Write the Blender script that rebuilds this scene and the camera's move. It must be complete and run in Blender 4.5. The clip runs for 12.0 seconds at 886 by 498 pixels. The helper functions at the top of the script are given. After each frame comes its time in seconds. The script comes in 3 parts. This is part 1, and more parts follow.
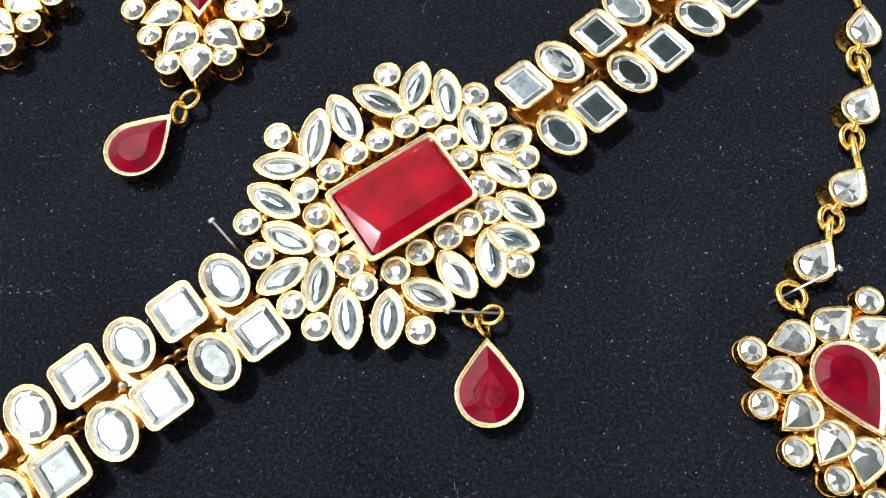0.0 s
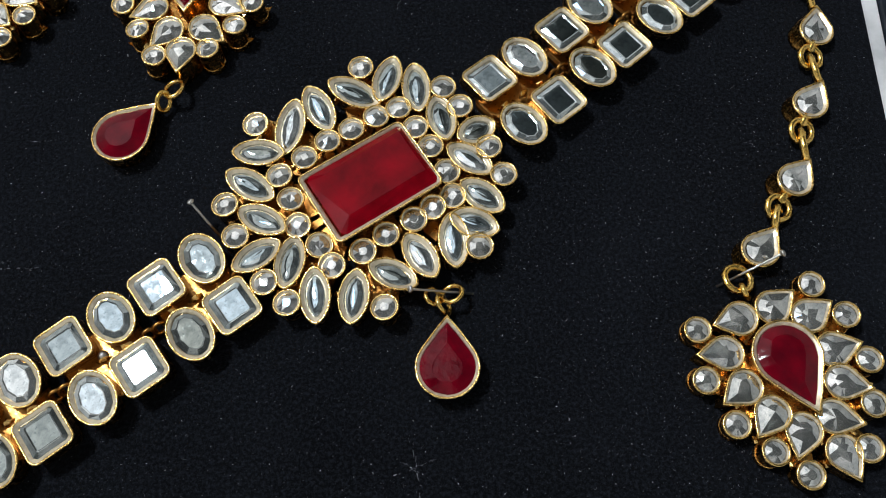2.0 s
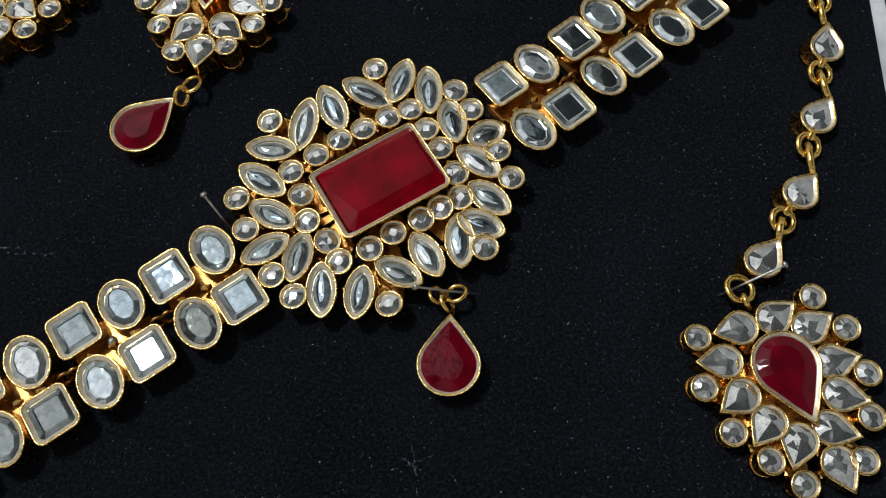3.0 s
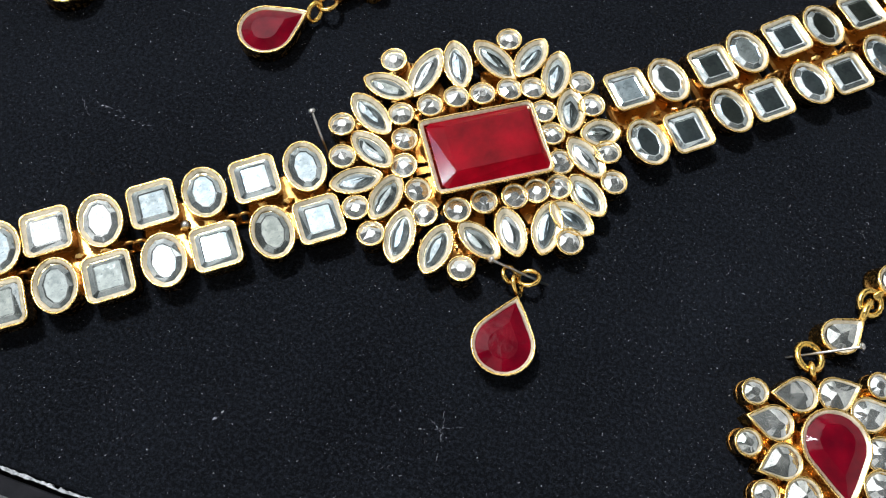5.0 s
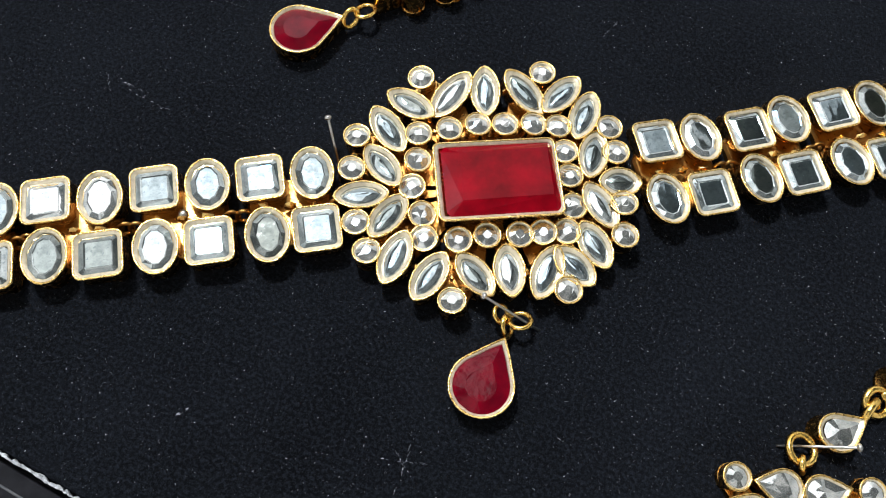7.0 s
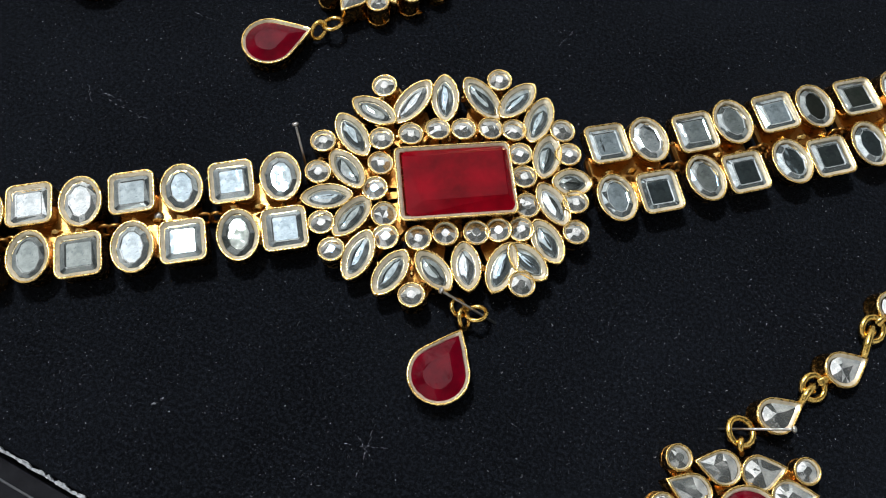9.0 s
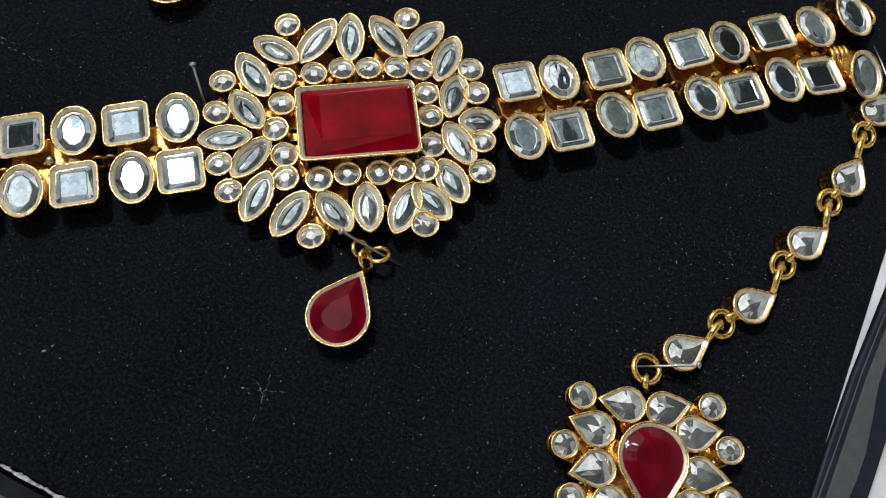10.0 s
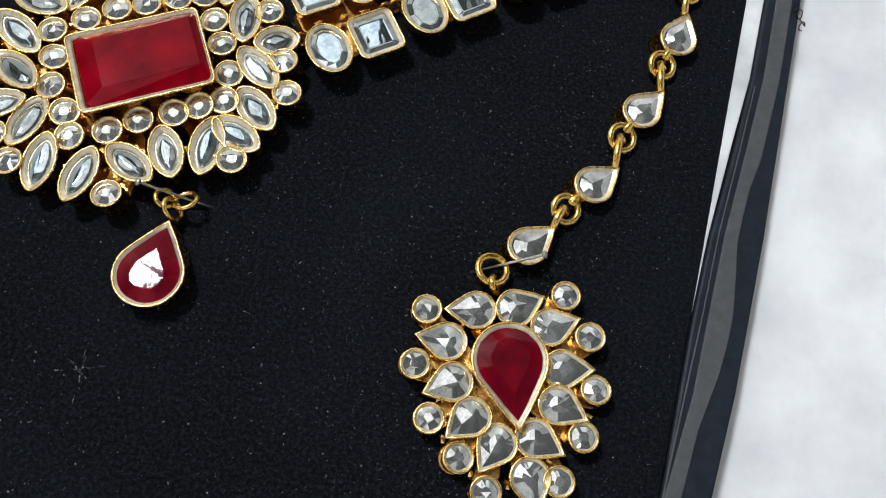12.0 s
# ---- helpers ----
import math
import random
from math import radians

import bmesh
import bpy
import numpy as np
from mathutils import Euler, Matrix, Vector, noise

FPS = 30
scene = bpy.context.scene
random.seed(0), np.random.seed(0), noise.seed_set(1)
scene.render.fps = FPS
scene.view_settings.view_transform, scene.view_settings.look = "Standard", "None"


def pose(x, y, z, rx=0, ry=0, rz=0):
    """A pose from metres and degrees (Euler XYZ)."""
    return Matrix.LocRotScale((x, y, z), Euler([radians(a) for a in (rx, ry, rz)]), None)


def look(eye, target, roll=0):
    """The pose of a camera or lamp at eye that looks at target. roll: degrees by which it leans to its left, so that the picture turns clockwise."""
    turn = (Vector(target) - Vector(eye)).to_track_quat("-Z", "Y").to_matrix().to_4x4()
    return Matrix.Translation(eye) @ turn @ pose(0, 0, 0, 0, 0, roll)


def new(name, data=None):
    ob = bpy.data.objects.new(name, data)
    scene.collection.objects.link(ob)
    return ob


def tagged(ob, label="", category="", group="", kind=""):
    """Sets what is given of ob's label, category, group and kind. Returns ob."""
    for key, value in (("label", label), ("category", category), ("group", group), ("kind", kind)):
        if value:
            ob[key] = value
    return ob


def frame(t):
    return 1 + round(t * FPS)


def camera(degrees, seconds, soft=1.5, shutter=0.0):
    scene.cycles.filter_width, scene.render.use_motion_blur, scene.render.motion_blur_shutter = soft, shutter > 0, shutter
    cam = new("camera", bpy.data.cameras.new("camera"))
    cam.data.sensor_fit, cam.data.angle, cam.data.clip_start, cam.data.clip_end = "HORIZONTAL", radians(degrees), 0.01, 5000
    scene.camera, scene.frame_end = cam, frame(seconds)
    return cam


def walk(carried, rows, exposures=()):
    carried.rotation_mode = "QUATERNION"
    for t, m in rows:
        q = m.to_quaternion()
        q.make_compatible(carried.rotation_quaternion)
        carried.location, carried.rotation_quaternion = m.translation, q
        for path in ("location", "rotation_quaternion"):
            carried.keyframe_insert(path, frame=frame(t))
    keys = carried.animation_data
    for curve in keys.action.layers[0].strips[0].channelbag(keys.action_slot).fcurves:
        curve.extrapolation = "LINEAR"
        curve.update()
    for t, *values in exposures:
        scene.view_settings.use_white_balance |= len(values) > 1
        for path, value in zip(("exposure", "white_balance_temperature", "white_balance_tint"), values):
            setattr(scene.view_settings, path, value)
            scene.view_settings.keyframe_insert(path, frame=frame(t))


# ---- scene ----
cam = camera(54.0, 12.0, soft=1.05)
ROWS = [
    (0, 0.00408, -0.05780, 0.14310, 21.88, 0.81, -6.67),
    (0.5, 0.00676, -0.05992, 0.14270, 22.05, 0.67, -6.85),
    (1, 0.00883, -0.06186, 0.14301, 21.52, 0.91, -6.60),
    (1.5, 0.00998, -0.06389, 0.14605, 21.95, 0.99, -6.16),
    (2, 0.01153, -0.06566, 0.14936, 22.25, 1.20, -5.83),
    (2.5, 0.01194, -0.06817, 0.15067, 22.77, 1.18, -5.22),
    (2.7, 0.01303, -0.06849, 0.15118, 22.95, 1.54, -4.57),
    (4.3, 0.00955, -0.07061, 0.14615, 23.20, -0.54, 5.15),
    (4.5, 0.00739, -0.07159, 0.14611, 23.08, -1.24, 7.46),
    (5, 0.00411, -0.07345, 0.14692, 22.72, -3.33, 12.48),
    (5.5, 0.00431, -0.07009, 0.14826, 22.90, -4.17, 15.91),
    (6, 0.00805, -0.06696, 0.14526, 22.96, -4.01, 18.26),
    (6.5, 0.00916, -0.06514, 0.14489, 22.89, -4.14, 20.82),
    (7, 0.01189, -0.06597, 0.14459, 22.78, -3.59, 21.68),
    (7.2, 0.01300, -0.06737, 0.14346, 22.66, -3.32, 21.97),
    (9, 0.02044, -0.06843, 0.15293, 23.34, -3.31, 21.23),
    (9.5, 0.02747, -0.06769, 0.15219, 22.39, -3.94, 21.13),
    (10, 0.03565, -0.06797, 0.14778, 21.99, -4.19, 19.92),
    (10.5, 0.04074, -0.06545, 0.14522, 20.77, -4.16, 17.48),
    (11, 0.04686, -0.06710, 0.14281, 21.45, -3.34, 15.11),
    (11.5, 0.05253, -0.06625, 0.13991, 20.49, -3.06, 11.88),
    (12, 0.05703, -0.06608, 0.13503, 20.73, -3.78, 8.97),
]
EXPOSURES = [(0.0, 1.18), (0.5, 1.08), (1.0, 0.88), (1.5, 0.18), (2.0, -0.35), (2.7, -0.7), (4.3, 0.17), (5.5, 0.56), (7.2, 0.43), (9.0, -0.05), (10.0, -0.25), (11.0, -0.1), (12.0, 0.0)]
walk(cam, [(t, pose(x, y, z, rx, ry, rz)) for t, x, y, z, rx, ry, rz in ROWS], EXPOSURES)

# ---- light: two lamps, behind the camera's left and beyond the board, plus added fills ----
world = bpy.data.worlds.new("room_light")
scene.world = world
world.use_nodes = True
world.node_tree.nodes["Background"].inputs[0].default_value = (0.55, 0.6, 0.68, 1)
world.node_tree.nodes["Background"].inputs[1].default_value = 0.02


def area_lamp(name, place, target, size, power, colour):
    data = bpy.data.lights.new(name, "AREA")
    data.shape, data.size, data.energy, data.color = "DISK", size, power, colour
    ob = new(name, data)
    ob.matrix_world = look(place, target)
    return ob


area_lamp("spot_lamp", (-0.76, 0.56, 2.02), (0, 0, 0), 0.24, 44, (0.93, 0.97, 1.04))
# Added to put blue patches into the stones; no such source is known.
area_lamp("blue_fill", (-0.98, 0.8, 2.04), (0, 0, 0), 0.22, 1.6, (0.3, 0.6, 1.0))
# Unseen added panels: they stand in for bright ceiling that the stones mirror.
left_fill = area_lamp("reflection_fill", (-0.82, 0.93, 2.12), (-0.82, 0.93, 0), 1.75, 16.5, (0.96, 0.98, 1.03))
left_fill.data.shape, left_fill.data.size_y = "RECTANGLE", 1.95
near_fill = area_lamp("reflection_fill", (0.5, 0.0, 2.12), (0.5, 0.0, 0), 0.86, 0.45, (0.96, 0.98, 1.0))
near_fill.data.shape, near_fill.data.size_y = "RECTANGLE", 1.6
south_fill = area_lamp("reflection_fill", (-0.4, -1.25, 2.12), (-0.4, -1.25, 0), 1.7, 2.6, (0.96, 0.98, 1.0))
south_fill.data.shape, south_fill.data.size_y = "RECTANGLE", 1.0
area_lamp("ceiling_lamp", (0.36, 1.45, 2.1), (0, 0, 0), 0.5, 0.22, (0.98, 0.99, 1.0))
# Unseen lamps, added to brighten the walls that the stone bevels mirror.
for lx, ly in ((-1.4, -1.2), (-1.6, 1.6), (1.5, 1.6), (1.7, 0.0), (0.0, -1.6), (1.4, -1.4), (0.2, 1.9)):
    area_lamp("wall_wash_fill", (lx, ly, 2.1), (lx * 1.9, ly * 1.9, 0.9), 0.14, 2.5 if lx > 1 else 6 if lx > 0 else 11, (0.95, 0.98, 1.0))

# ---- materials ----
MM = 0.001


class Nodes:
    """A small helper round a material's node tree."""

    def __init__(self, name):
        self.mat = bpy.data.materials.new(name)
        self.mat.use_nodes = True
        self.tree = self.mat.node_tree
        self.bsdf = self.tree.nodes["Principled BSDF"]
        self.coord = self.tree.nodes.new("ShaderNodeTexCoord")

    def set(self, **values):
        for key, value in values.items():
            self.bsdf.inputs[key.replace("_", " ")].default_value = value
        return self

    def link(self, a, b):
        self.tree.links.new(a, b)

    def noise(self, scale, detail=3.0, rough=0.55):
        n = self.tree.nodes.new("ShaderNodeTexNoise")
        n.inputs["Scale"].default_value, n.inputs["Detail"].default_value, n.inputs["Roughness"].default_value = scale, detail, rough
        self.link(self.coord.outputs["Object"], n.inputs["Vector"])
        return n.outputs["Fac"]

    def ramp(self, fac, stops):
        r = self.tree.nodes.new("ShaderNodeValToRGB")
        for i, (at, colour) in enumerate(stops):
            e = r.color_ramp.elements[i] if i < 2 else r.color_ramp.elements.new(at)
            e.position, e.color = at, (*colour, 1) if len(colour) == 3 else colour
        self.link(fac, r.inputs["Fac"])
        return r.outputs["Color"]

    def bump(self, fac, strength, distance):
        b = self.tree.nodes.new("ShaderNodeBump")
        b.inputs["Strength"].default_value, b.inputs["Distance"].default_value = strength, distance
        self.link(fac, b.inputs["Height"])
        self.link(b.outputs["Normal"], self.bsdf.inputs["Normal"])
        return b

    def per_object(self, low, high, cast):
        info = self.tree.nodes.new("ShaderNodeObjectInfo")
        cool = tuple(c * f for c, f in zip(high, cast))
        return self.ramp(info.outputs["Random"], [(0.0, low), (1.0, high), (0.75, cool)])


def gold(name, low, high, rough, bump):
    n = Nodes(name).set(Metallic=1.0, Roughness=rough)
    n.link(n.ramp(n.noise(420, 5, 0.6), [(0.3, low), (0.7, high)]), n.bsdf.inputs["Base Color"])
    n.link(n.ramp(n.noise(1100, 3), [(0.3, (rough * 0.7,) * 3), (0.7, (rough * 1.5,) * 3)]), n.bsdf.inputs["Roughness"])
    n.bump(n.noise(700, 3), bump, 0.00012)
    return n.mat


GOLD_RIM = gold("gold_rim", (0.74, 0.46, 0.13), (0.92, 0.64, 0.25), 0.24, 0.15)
# Darker than the rim: the velvet's dark reflection is put into this colour.
GOLD_SHADED = gold("shaded_gold", (0.45, 0.23, 0.06), (0.62, 0.35, 0.1), 0.22, 0.1)
# Gold under and between settings, with the shade of the gaps in its colour.
GAP_SHADED_GOLD = gold("gap_shaded_gold", (0.25, 0.12, 0.03), (0.46, 0.25, 0.07), 0.32, 0.3)
GOLD_WIRE = gold("gold_wire", (0.8, 0.48, 0.1), (0.95, 0.64, 0.2), 0.22, 0.25)


def pale_ring():
    """The cream setting compound between the gold wire and a stone."""
    n = Nodes("cream_setting").set(Metallic=0.75, Roughness=0.33)
    n.link(n.ramp(n.noise(1200, 4), [(0.3, (0.66, 0.55, 0.37)), (0.7, (0.9, 0.78, 0.58))]), n.bsdf.inputs["Base Color"])
    n.bump(n.noise(900, 3), 0.25, 0.00015)
    return n.mat


FOIL = pale_ring()


def clear_stone(name, metallic, low=(0.25, 0.265, 0.225), high=(0.74, 0.76, 0.735), cast=(0.72, 0.84, 0.94), crumple=(0.12, 0.55)):
    n = Nodes(name).set(Metallic=metallic, Roughness=0.06, Coat_Weight=0.5, Coat_Roughness=0.02)
    def times_colour(one, two):
        mix = n.tree.nodes.new("ShaderNodeMix")
        mix.data_type, mix.blend_type = "RGBA", "MULTIPLY"
        mix.inputs[0].default_value = 1.0
        n.link(one, mix.inputs[6])
        n.link(two, mix.inputs[7])
        return mix.outputs[2]

    haze = n.ramp(n.noise(420, 6, 0.62), [(0.38, (0.58, 0.61, 0.62)), (0.6, (1.0, 1.0, 1.0))])
    specks = n.ramp(n.noise(1900, 3, 0.7), [(0.3, (0.55, 0.6, 0.64)), (0.42, (1.0, 1.0, 1.0))])
    n.link(times_colour(times_colour(n.per_object(low, high, cast), haze), specks), n.bsdf.inputs["Base Color"])
    n.link(n.ramp(n.noise(900, 5, 0.7), [(0.45, (0.015,) * 3), (0.75, (0.12,) * 3)]), n.bsdf.inputs["Roughness"])
    wrinkle = n.tree.nodes.new("ShaderNodeTexNoise")
    wrinkle.inputs["Scale"].default_value, wrinkle.inputs["Detail"].default_value = 260, 2
    wrinkle.noise_dimensions = "4D"
    info = n.tree.nodes.new("ShaderNodeObjectInfo")
    times = n.tree.nodes.new("ShaderNodeMath")
    times.operation = "MULTIPLY"
    times.inputs[1].default_value = 40
    n.link(info.outputs["Random"], times.inputs[0])
    n.link(times.outputs[0], wrinkle.inputs["W"])
    stretch = n.tree.nodes.new("ShaderNodeMapping")
    stretch.inputs["Scale"].default_value, stretch.inputs["Rotation"].default_value = (1.0, 0.45, 1.0), (0, 0, 0.5)
    n.link(n.coord.outputs["Object"], stretch.inputs["Vector"])
    n.link(stretch.outputs["Vector"], wrinkle.inputs["Vector"])
    b = n.bump(wrinkle.outputs["Fac"], 0.5, 0.0002)
    n.link(n.ramp(info.outputs["Random"], [(0.1, (crumple[0],) * 3), (1.0, (crumple[1],) * 3)]), b.inputs["Strength"])
    return n.mat


def red_stone():
    n = Nodes("red_glass").set(Roughness=0.09, IOR=1.45, Specular_IOR_Level=0.1)
    n.link(n.ramp(n.noise(150, 5), [(0.3, (0.1, 0.0006, 0.003)), (0.62, (0.23, 0.001, 0.007))]), n.bsdf.inputs["Base Color"])
    n.bump(n.noise(300, 3), 0.05, 0.0003)
    return n.mat


def dark_red_stone():
    n = Nodes("dark_red_glass").set(Roughness=0.07, IOR=1.45, Specular_IOR_Level=0.28)
    n.link(n.ramp(n.noise(260, 4), [(0.25, (0.06, 0.0004, 0.004)), (0.7, (0.15, 0.0008, 0.008))]), n.bsdf.inputs["Base Color"])
    n.bump(n.noise(1000, 4), 0.16, 0.0003)
    return n.mat


CLEAR, CRYSTAL = clear_stone("mirror_backed_glass", 1.0), clear_stone("faceted_crystal", 0.9, (0.66, 0.65, 0.6), (0.98, 0.96, 0.91), (0.82, 0.82, 0.82), (0.03, 0.12))
BEVEL = clear_stone("frosted_bevel_glass", 0.9, (0.32, 0.34, 0.32), (0.82, 0.83, 0.8), (0.76, 0.81, 0.83))
RED, DARK_RED = red_stone(), dark_red_stone()


def velvet():
    n = Nodes("black_velvet").set(Roughness=0.95, Specular_IOR_Level=0.03, Sheen_Weight=0.02, Sheen_Roughness=0.5)

    def add(one, two):
        mix = n.tree.nodes.new("ShaderNodeMix")
        mix.data_type, mix.blend_type = "RGBA", "ADD"
        mix.inputs[0].default_value = 1.0
        n.link(one, mix.inputs[6])
        n.link(two, mix.inputs[7])
        return mix.outputs[2]

    broad = n.ramp(n.noise(30, 4), [(0.3, (0.0022, 0.0025, 0.0032)), (0.75, (0.005, 0.0058, 0.0075))])
    mottle = n.ramp(n.noise(1500, 4, 0.75), [(0.46, (0, 0, 0)), (0.78, (0.0165, 0.0192, 0.025))])
    fibre = n.ramp(n.noise(3400, 4, 0.8), [(0.62, (0, 0, 0)), (0.8, (0.09, 0.095, 0.105))])
    n.link(add(add(broad, mottle), fibre), n.bsdf.inputs["Base Color"])
    n.bsdf.inputs["Sheen Tint"].default_value = (0.6, 0.68, 0.8, 1)
    n.bump(n.noise(2600, 4, 0.75), 1.0, 0.0004)
    return n.mat


def plain(name, low, high, scale, rough, bump=0.2, distance=0.0003, metallic=0.0, specular=0.5):
    n = Nodes(name).set(Roughness=rough, Metallic=metallic, Specular_IOR_Level=specular)
    n.link(n.ramp(n.noise(scale, 5, 0.6), [(0.3, low), (0.7, high)]), n.bsdf.inputs["Base Color"])
    n.bump(n.noise(scale * 6, 4), bump, distance)
    return n.mat


VELVET = velvet()
def lint_material():
    n = Nodes("pale_lint").set(Roughness=0.85)
    geo = n.tree.nodes.new("ShaderNodeNewGeometry")
    n.link(n.ramp(geo.outputs["Random Per Island"], [(0.0, (0.03, 0.033, 0.04)), (1.0, (0.6, 0.6, 0.62)), (0.8, (0.12, 0.125, 0.14))]), n.bsdf.inputs["Base Color"])
    return n.mat


LINT = lint_material()
WHITE_PAPER = plain("white_paper", (0.42, 0.43, 0.43), (0.68, 0.68, 0.67), 90, 0.7)
TORN_PAPER = plain("torn_grey_paper", (0.06, 0.063, 0.066), (0.58, 0.59, 0.6), 1400, 0.8, 0.5)
WHITE_TABLE = plain("white_marble_sheet", (0.5, 0.5, 0.51), (0.72, 0.72, 0.71), 45, 0.5, 0.1)
GREY_STRIP = plain("rim_grey", (0.034, 0.036, 0.037), (0.055, 0.057, 0.058), 500, 0.6)
NAVY = plain("dark_rim", (0.009, 0.0115, 0.016), (0.017, 0.021, 0.028), 300, 0.45, specular=0.1)
BLACK_SIDE = plain("black_card", (0.006, 0.006, 0.007), (0.014, 0.014, 0.016), 300, 0.75, specular=0.08)
STEEL = plain("pin_steel", (0.45, 0.43, 0.4), (0.6, 0.58, 0.55), 800, 0.3, metallic=1.0)
WALL_PAINT = plain("white_wall_paint", (0.74, 0.74, 0.73), (0.82, 0.82, 0.81), 3, 0.8)
CEILING_PAINT = plain("ceiling_paint", (0.1, 0.11, 0.105), (0.14, 0.15, 0.145), 3, 0.85)
FLOOR_TILE = plain("floor_tile", (0.35, 0.34, 0.33), (0.45, 0.44, 0.43), 4, 0.4)


# ---- mesh helpers (all lengths in millimetres) ----
def finish(name, bm, material, parent=None, label="", smooth=False):
    me = bpy.data.meshes.new(name)
    bm.normal_update()
    bm.to_mesh(me)
    bm.free()
    me.materials.append(material)
    if smooth:
        for p in me.polygons:
            p.use_smooth = True
    ob = new(name, me)
    ob.parent = parent
    if label:
        ob["label"] = label
    return ob


def ellipse(a, b, n=24):
    return [Vector((a * math.cos(2 * math.pi * i / n), b * math.sin(2 * math.pi * i / n))) for i in range(n)]


def round_rect(a, b, r, k=4):
    pts = []
    for cx, cy, s in ((a - r, b - r, 0), (-a + r, b - r, 90), (-a + r, -b + r, 180), (a - r, -b + r, 270)):
        for i in range(k + 1):
            q = radians(s + 90 * i / k)
            pts.append(Vector((cx + r * math.cos(q), cy + r * math.sin(q))))
    return pts


def marquise(half_length, half_width, k=9):
    """A pointed oval along x: two arcs that meet in rather blunt tips."""
    pts = []
    for i in range(2 * k):
        q = math.pi * i / k
        x = half_length * math.cos(q)
        pts.append(Vector((x, half_width * math.copysign(abs(math.sin(q)) ** 1.25, math.sin(q)))))
    return pts


def teardrop(radius, tip, k=24):
    """A drop: a circle round the origin drawn out to a tip along +x."""
    alpha = math.acos(min(0.98, radius / tip))
    pts = [Vector((tip, 0))]
    side = [Vector((radius * math.cos(alpha), radius * math.sin(alpha)))]
    pts.append(side[0] * 0.45 + Vector((tip, 0)) * 0.55 + Vector((0, 0.03 * radius)))
    n = k - 4
    for i in range(n + 1):
        q = alpha + (2 * math.pi - 2 * alpha) * i / n
        pts.append(Vector((radius * math.cos(q), radius * math.sin(q))))
    end = Vector((radius * math.cos(alpha), -radius * math.sin(alpha)))
    pts.append(end * 0.45 + Vector((tip, 0)) * 0.55 - Vector((0, 0.03 * radius)))
    return pts


def inset(pts, d):
    """The outline moved inwards by d (outwards where negative)."""
    out, n = [], len(pts)
    for i in range(n):
        a, b, c = pts[i - 1], pts[i], pts[(i + 1) % n]
        e, f = (b - a).normalized(), (c - b).normalized()
        na, nb = Vector((-e.y, e.x)), Vector((-f.y, f.x))
        m = na + nb
        m = m / max(m.dot(m) / 2, 0.35)
        out.append(b + m * d)
    return out


def drawn_in(pts, d):
    """A pointed outline drawn in towards its middle by d at its waist, so that its tips stay clean."""
    a, b = max(p.x for p in pts), max(p.y for p in pts)
    return [Vector((p.x * (1 - 1.3 * d / a), p.y * (1 - d / b))) for p in pts]


def loft(bm, loops, close_low=True, close_top=True):
    rings = [[bm.verts.new((x * MM, y * MM, z * MM)) for x, y, z in loop] for loop in loops]
    n = len(rings[0])
    for r, s in zip(rings, rings[1:]):
        for i in range(n):
            bm.faces.new((r[i], r[(i + 1) % n], s[(i + 1) % n], s[i]))
    if close_low:
        bm.faces.new(rings[0][::-1])
    if close_top:
        bm.faces.new(rings[-1])
    return rings


def at_height(pts, z, shift=(0, 0)):
    return [(p.x + shift[0], p.y + shift[1], z) for p in pts]


def bezel_mesh(name, outline, top, lean=(0, 0), wide=0.62, low=0.0, wobble=0.035, wire=0.43, pointed=False):
    """A gold cup: a wall from the foot up to a raised wire, and a cream ring that slopes down to the stone."""
    bm = bmesh.new()

    def put(d, z):
        k = top - z
        edge = drawn_in(outline, d) if pointed else inset(outline, d)
        return [(p.x + lean[0] * k + random.uniform(-wobble, wobble), p.y + lean[1] * k + random.uniform(-wobble, wobble),
                 z + random.uniform(-wobble, wobble) * 0.6) for p in edge]

    loops = [put(0.1, low), put(0.1, low + 0.4), put(0.2, low + 0.8), put(0.14, top - 0.9), put(0.05, top - 0.4), put(0.02, top - 0.18), put(0.12, top - 0.03),
             put(wire - 0.12, top), put(wire, top - 0.16), put((wire + wide) / 2, top - 0.3), put(wide, top - 0.5), put(wide + 0.05, top - 0.95)]
    loft(bm, loops)
    me = bpy.data.meshes.new(name)
    bm.normal_update()
    bm.to_mesh(me)
    bm.free()
    for m in (GOLD_SHADED, GOLD_RIM, FOIL):
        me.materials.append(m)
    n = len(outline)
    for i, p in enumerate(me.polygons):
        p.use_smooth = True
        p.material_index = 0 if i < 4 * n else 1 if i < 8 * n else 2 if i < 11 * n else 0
    return me


